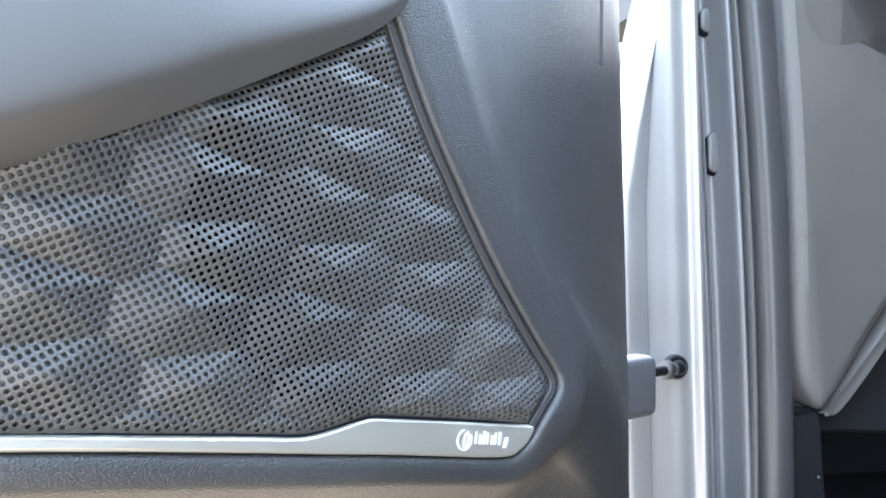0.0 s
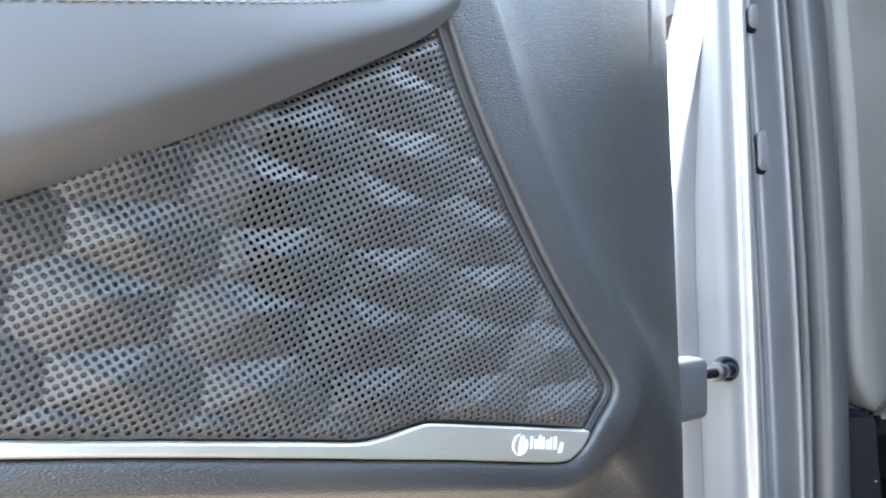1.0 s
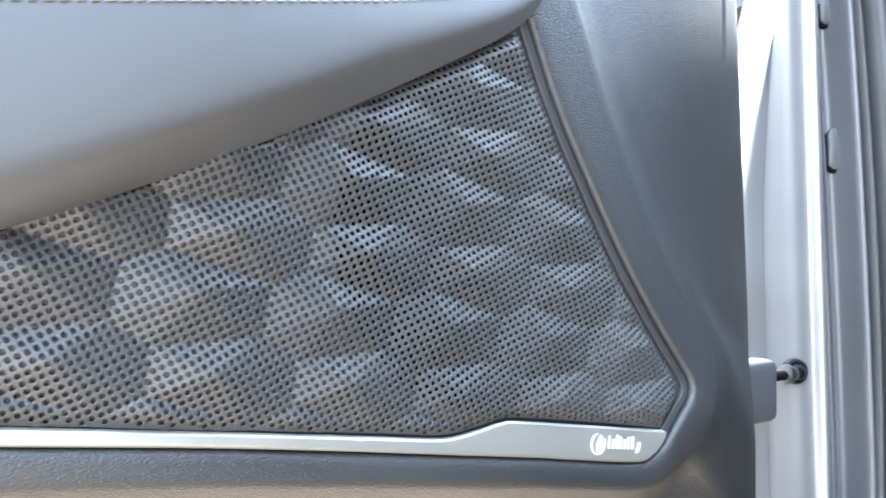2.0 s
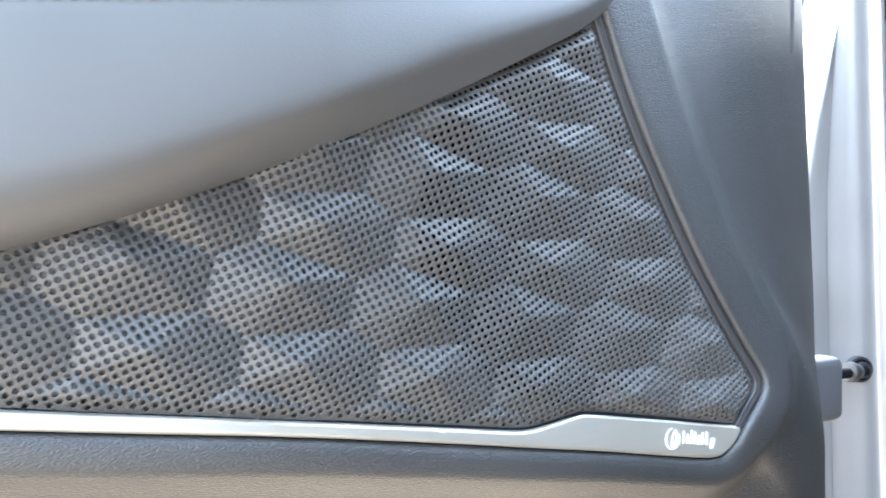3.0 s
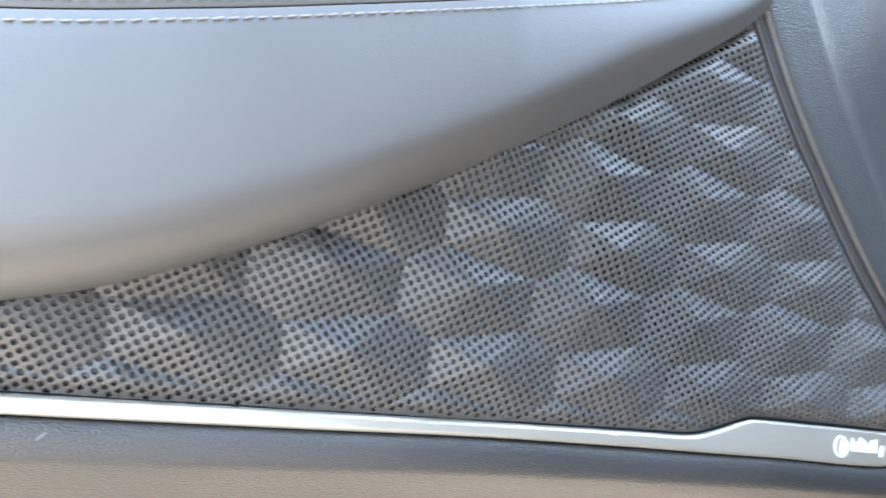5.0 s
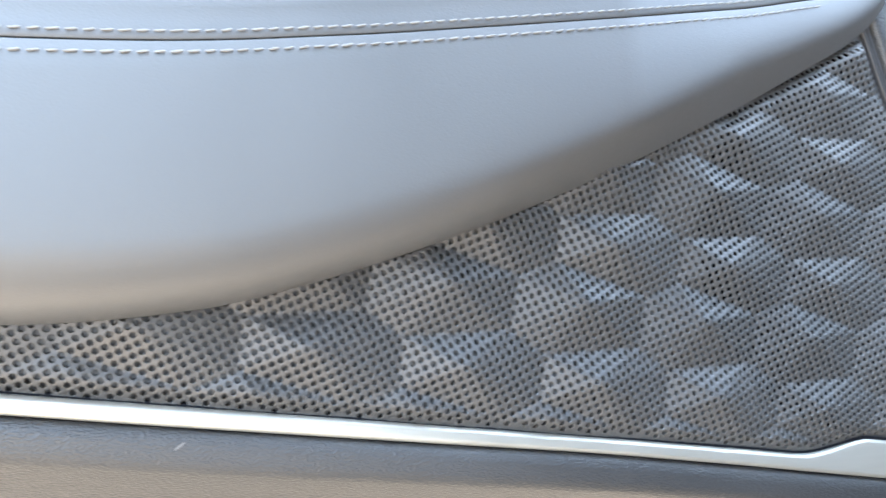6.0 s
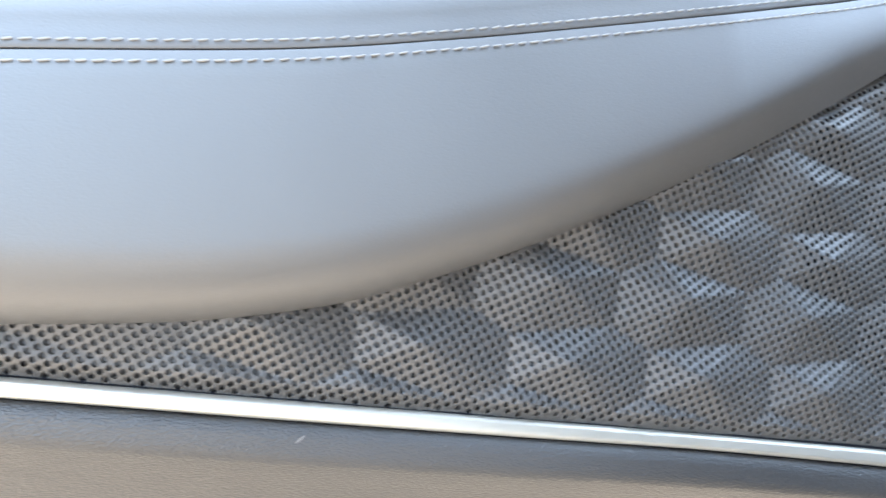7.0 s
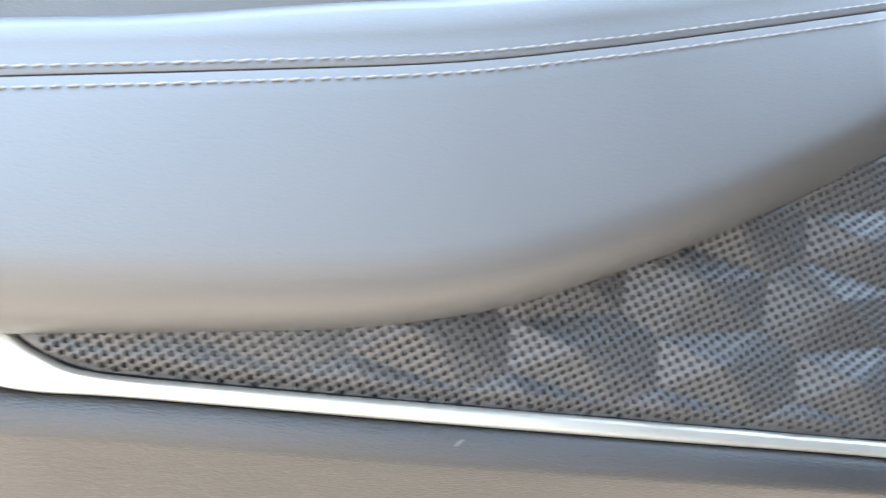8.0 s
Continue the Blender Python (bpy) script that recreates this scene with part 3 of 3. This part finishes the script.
O = Vector((0.705, 0.500, 0))
body = car


def upright(name, profile, z0, z1, lean, mat, label="", steps=12, bow=0.0):
    """An upright extrusion: profile rows are (across, depth); it leans across by lean per metre."""
    verts = []
    for i in range(steps + 1):
        z = z0 + (z1 - z0) * i / steps
        shift = -lean * (z - 0.6) + bow * (z - 0.6) ** 2
        for s, d, *curl in profile:
            p = O + U * (s + shift + (curl[0] * max(0, z - 0.62) ** 1.3 if curl else 0)) * ACROSS + W * d
            verts.append((p.x, p.y, z))
    return mesh_object(name, verts, grid_faces(steps + 1, len(profile)), mat, body, label)


def soft(profile, k=3):
    return [tuple(v) for v in smooth_path(profile, 0.0015)]


upright("hinge_pillar", soft([(-0.072, 0.06, 0.36), (-0.069, 0.02, 0.36), (-0.065, 0.005, 0.36), (-0.058, 0.0, 0.34), (-0.036, 0.0012, 0.16), (-0.034, 0.0030, 0.15), (-0.014, 0.0016, 0.05), (0.0, 0.0, 0), (0.010, 0.0, 0), (0.015, -0.001, 0), (0.019, -0.0045, 0), (0.0235, -0.0065, 0), (0.028, -0.004, 0), (0.0305, 0.004, 0), (0.033, 0.022, 0)]),
        0.25, 1.05, 0.030, PAINT, "silver painted hinge pillar")
# the channel's darker colour stands in for the shade in its depth
upright("pillar_channel", soft([(0.0325, 0.020), (0.036, 0.028), (0.045, 0.029), (0.050, 0.0285), (0.0525, 0.024), (0.055, 0.0285), (0.062, 0.027), (0.0665, 0.015), (0.069, 0.000), (0.0715, -0.004), (0.0745, -0.004), (0.0765, 0.001)]), 0.25, 1.05, 0.053, CHANNEL, "recessed silver channel, its shade put into the colour", bow=-0.05)
upright("weather_seal", soft([(0.0765, 0.006), (0.0775, -0.006), (0.080, -0.0105), (0.0825, -0.010), (0.084, -0.004), (0.0865, -0.004), (0.089, -0.016), (0.094, -0.0225), (0.102, -0.0235), (0.112, -0.0205), (0.121, -0.015), (0.1255, -0.004)]), 0.25, 1.05, 0.052, RUBBER, "grey rubber door seal", bow=-0.10)


def at(s, z, d):
    p = O + U * s * ACROSS + W * d
    return (p.x, p.y, z)


def body_plate(name, outline, rings, mat, label="", step=0.004, curve=0.0):
    """A rounded plate facing the door opening: outline in (across, height), rings of (inset, depth); the last is filled."""
    out = smooth_path(outline + outline[:1], step)[:-1]
    n = len(out)
    area = 0.5 * sum(out[i][0] * out[(i + 1) % n][1] - out[(i + 1) % n][0] * out[i][1] for i in range(n))
    sign = -1 if area > 0 else 1
    verts, faces = [], []
    for d, y in rings:
        verts += [at(a, b, y + curve * (a - 0.2)) for a, b in inset_outline(out, d * sign)]
    for k in range(len(rings) - 1):
        faces += [(k * n + j, k * n + (j + 1) % n, (k + 1) * n + (j + 1) % n, (k + 1) * n + j) for j in range(n)]
    faces.append(tuple((len(rings) - 1) * n + j for j in range(n)))
    bm = bmesh.new()
    vs = [bm.verts.new(v) for v in verts]
    for f in faces:
        bm.faces.new([vs[i] for i in f])
    bmesh.ops.triangulate(bm, faces=[f for f in bm.faces if len(f.verts) > 4])
    return part(name, bm, mat, body, label)


# thin bead added for the highlight on the dash side panel's edge, by the seal
upright("panel_edge_highlight", soft([(0.1256, -0.003), (0.1260, -0.0090), (0.1268, -0.0106), (0.1278, -0.0096), (0.1284, -0.004)]), 0.455, 1.00, 0.027, HOUSING, "thin bead standing in for the highlight on the dash panel edge", bow=-0.10)

# side of the dashboard, its lower trim, the kick panel and the footwell
body_plate("dash_side_panel", [(0.1000, 1.00), (0.1180, 0.80), (0.1252, 0.70), (0.129, 0.60), (0.131, 0.52), (0.137, 0.475), (0.149, 0.448), (0.162, 0.436), (0.172, 0.441), (0.192, 0.466), (0.226, 0.514),
                               (0.253, 0.548), (0.32, 0.63), (0.40, 0.72), (0.40, 0.880), (0.33, 0.862), (0.26, 0.843), (0.21, 0.828), (0.178, 0.821), (0.160, 0.828), (0.150, 0.860), (0.148, 1.00)],
           [(0.0, 0.03), (0.0, -0.006), (0.0015, -0.010), (0.006, -0.014), (0.014, -0.017)], TRIM, "grey grained dash side panel")
# dark kick trim here paints the shade of the hollow over the panel
body_plate("dash_recess", [(0.140, 1.00), (0.140, 0.80), (0.17, 0.79), (0.42, 0.83), (0.42, 1.00)], [(0.0, 0.06), (0.0, 0.024), (0.003, 0.022)], KICK, "recess over the dash side panel, its shade put in as dark colour")
body_plate("dash_lower_trim", [(0.164, 0.432), (0.176, 0.436), (0.205, 0.472), (0.253, 0.532), (0.40, 0.70), (0.40, 0.684), (0.255, 0.507), (0.215, 0.460), (0.184, 0.430)],
           [(0.0, 0.03), (0.0, -0.008), (0.003, -0.012)], TRIM, "grey lower dash trim")
body_plate("dash_underside", [(0.165, 0.428), (0.40, 0.66), (0.40, 0.425), (0.19, 0.405), (0.170, 0.405)], [(0.0, 0.06), (0.0, 0.018), (0.004, 0.014)], CABIN, "dark lower dash")
body_plate("kick_panel", [(0.120, 0.432), (0.150, 0.431), (0.166, 0.430), (0.170, 0.40), (0.172, 0.30), (0.120, 0.30)], [(0.0, 0.04), (0.0, -0.002), (0.002, -0.004)], KICK, "grey kick panel")
bm = bmesh.new()
bmesh.ops.create_uvsphere(bm, u_segments=12, v_segments=8, radius=0.0022, matrix=Matrix.Translation(at(0.166, 0.365, -0.004)))
part("panel_screw", bm, STEEL, body, "small bright screw")

# blanking plugs in the channel
def blanking_plug(s, z, w, h):
    """A flat plug with rounded ends, over a lower black disc that paints its shadow."""
    plug = None
    for name, grow, drop, d0, d1, mat in (("blanking_plug", 0.0, 0.0, 0.026, 0.0205, PLUG), ("plug_shadow", 0.0012, 0.0024, 0.0285, 0.0235, BLACK)):
        bm = bmesh.new()
        rings = []
        for r, d in ((1.0, d0), (1.0, d1 + 0.0012), (0.86, d1), (0.3, d1 - 0.0006)):
            ring = []
            for k in range(24):
                a = 2 * math.pi * k / 24
                x, y = (w + grow) * r * math.cos(a), (w + grow) * r * math.sin(a)
                y += (h - w) * (1 if math.sin(a) > 0 else -1) * r
                ring.append(bm.verts.new(at(s + x, z + y - drop, d)))
            rings.append(ring)
        for p, q in zip(rings, rings[1:]):
            for k in range(24):
                bm.faces.new((p[k], p[(k + 1) % 24], q[(k + 1) % 24], q[k]))
        bm.faces.new(rings[-1])
        bmesh.ops.recalc_face_normals(bm, faces=bm.faces)
        plug = part(name, bm, mat, plug or body, "painted oval plug" if plug is None else "painted shadow under the plug")


PLUG = material("plug_paint", (0.12, 0.123, 0.13), 0.45, metal=0.2, spread=0.06)
blanking_plug(0.0480, 0.8360, 0.0085, 0.0125)
blanking_plug(0.0570, 0.700, 0.0080, 0.0205)

# check strap: housing at the door's edge, link and bolt
part("check_housing", box(0.556, 0.6245, 0.462, 0.490, 0.450, 0.5045, 0.008, 4), HOUSING, body, "dull zinc check strap housing")
def rod(p, q, r0, r1, segments=18, bevel=0.0):
    a, b = Vector(p), Vector(q)
    bm = bmesh.new()
    bmesh.ops.create_cone(bm, cap_ends=True, segments=segments, radius1=r0, radius2=r1, depth=(b - a).length, matrix=Matrix.Translation((a + b) / 2) @ (b - a).to_track_quat("Z", "Y").to_matrix().to_4x4())
    if bevel:
        bmesh.ops.bevel(bm, geom=[e for e in bm.edges if len(e.link_faces) == 2 and e.calc_face_angle() > 0.9], offset=bevel, segments=2, affect="EDGES")
    return bm


BOLT_S, BOLT_Z = -0.003, 0.4830
tip = Vector(at(BOLT_S, BOLT_Z, -0.012))
link = part("check_link", rod((0.615, 0.476, 0.4870), tip, 0.0046, 0.0046), BLACK, body, "black check link")
way = tip - Vector((0.615, 0.476, 0.4870))
for q0, q1, r0, r1 in ((0.56, 0.66, 0.0088, 0.0095), (0.68, 0.80, 0.0078, 0.0066)):
    base = Vector((0.615, 0.476, 0.4875))
    part("link_collar", rod(base + way * q0, base + way * q1, r0, r1, 18, 0.0008), STEEL, link, "bright steel collar")


def bolt_disc(d0, d1, r0, r1, bevel):
    return rod(at(BOLT_S, BOLT_Z, d0), at(BOLT_S, BOLT_Z, d1), r0, r1, 24, bevel)


bolt = part("bolt_flange", bolt_disc(0.003, -0.0055, 0.0128, 0.0120, 0.0008), STEEL, body, "round steel bolt flange")
part("bolt_groove", bolt_disc(-0.0050, -0.0062, 0.0100, 0.0100, 0.0), BLACK, bolt, "dark groove round the bolt head")
part("bolt_head", bolt_disc(-0.005, -0.0125, 0.0080, 0.0070, 0.0010), STEEL, bolt, "round steel bolt head")
part("bolt_socket", rod(at(BOLT_S, BOLT_Z, -0.0120), at(BOLT_S, BOLT_Z, -0.0128), 0.0034, 0.0034, 6), BLACK, bolt, "dark hexagonal socket")

# open slot over the kick panel
slot = [at(a, b, d) for d in (0.004, -0.0048) for a, b in ((0.130, 0.4305), (0.157, 0.4325), (0.157, 0.4365), (0.130, 0.4345))]
mesh_object("panel_slot", slot, [(0, 1, 2, 3), (7, 6, 5, 4), (0, 4, 5, 1), (1, 5, 6, 2), (2, 6, 7, 3), (3, 7, 4, 0)], BLACK, body, "dark slot over the kick panel", smooth=False)

# plain unseen shell that closes the car: floor, roof, far side, front wall, rear side
def slab(name, s0, s1, d0, d1, z0, z1, mat, label=""):
    bm = bmesh.new()
    c = [at(s, z, d) for z in (z0, z1) for s, d in ((s0, d0), (s1, d0), (s1, d1), (s0, d1))]
    v = [bm.verts.new(p) for p in c]
    for f in ((3, 2, 1, 0), (4, 5, 6, 7), (0, 1, 5, 4), (1, 2, 6, 5), (2, 3, 7, 6), (3, 0, 4, 7)):
        bm.faces.new([v[i] for i in f])
    return part(name, bm, mat, body, label, smooth=False)


slab("cabin_floor", -0.02, 1.70, -2.6, 0.70, 0.25, 0.29, CARPET, "black carpeted floor")
# out of view; the pale underside is there to brighten the upper door card
slab("roof", 0.05, 1.70, -2.6, -0.50, 1.60, 1.66, HEADLINER, "unseen car roof with a pale headliner to bounce light")
slab("far_side", 1.66, 1.72, -2.6, 0.70, 0.05, 0.98, CABIN, "far side of the cabin")
slab("far_pillar", 1.66, 1.72, -1.20, -1.08, 0.98, 1.60, CABIN, "middle pillar of the far side")
slab("far_pillar", 1.66, 1.72, -2.6, -2.10, 0.98, 1.60, CABIN, "rear pillar of the far side")
slab("far_header", 1.66, 1.72, -2.10, -0.50, 1.50, 1.60, CABIN, "roof rail of the far side")
# out of view; blocks the sky light that would cross the cabin
slab("far_window", 1.67, 1.69, -2.10, -0.50, 0.98, 1.50, BLACK, "unseen black pane keeping sky light out of the far side")
slab("front_wall", 0.10, 1.66, 0.25, 0.30, 0.29, 1.10, CABIN, "wall under the dashboard")
slab("rear_wall", 0.05, 1.66, -2.6, -2.55, 0.29, 1.60, CABIN, "rear wall of the cabin")
slab("dash_top", 0.16, 1.66, -0.30, 0.60, 0.96, 1.00, CABIN, "dashboard top")
slab("rear_side", -0.04, 0.04, -2.6, -1.10, 0.0, 0.98, PAINT, "silver rear side of the body")
# out of view; a dark pane added for the door trim to reflect
slab("rear_window", -0.02, 0.03, -2.6, -1.10, 0.98, 1.60, BLACK, "unseen black pane over the rear side, added to darken reflections")
slab("fender", -0.13, -0.045, 0.09, 1.10, 0.0, 0.98, PAINT, "silver front fender")

for c in car.children:
    c.matrix_parent_inverse = Matrix.Translation(car.location).inverted()
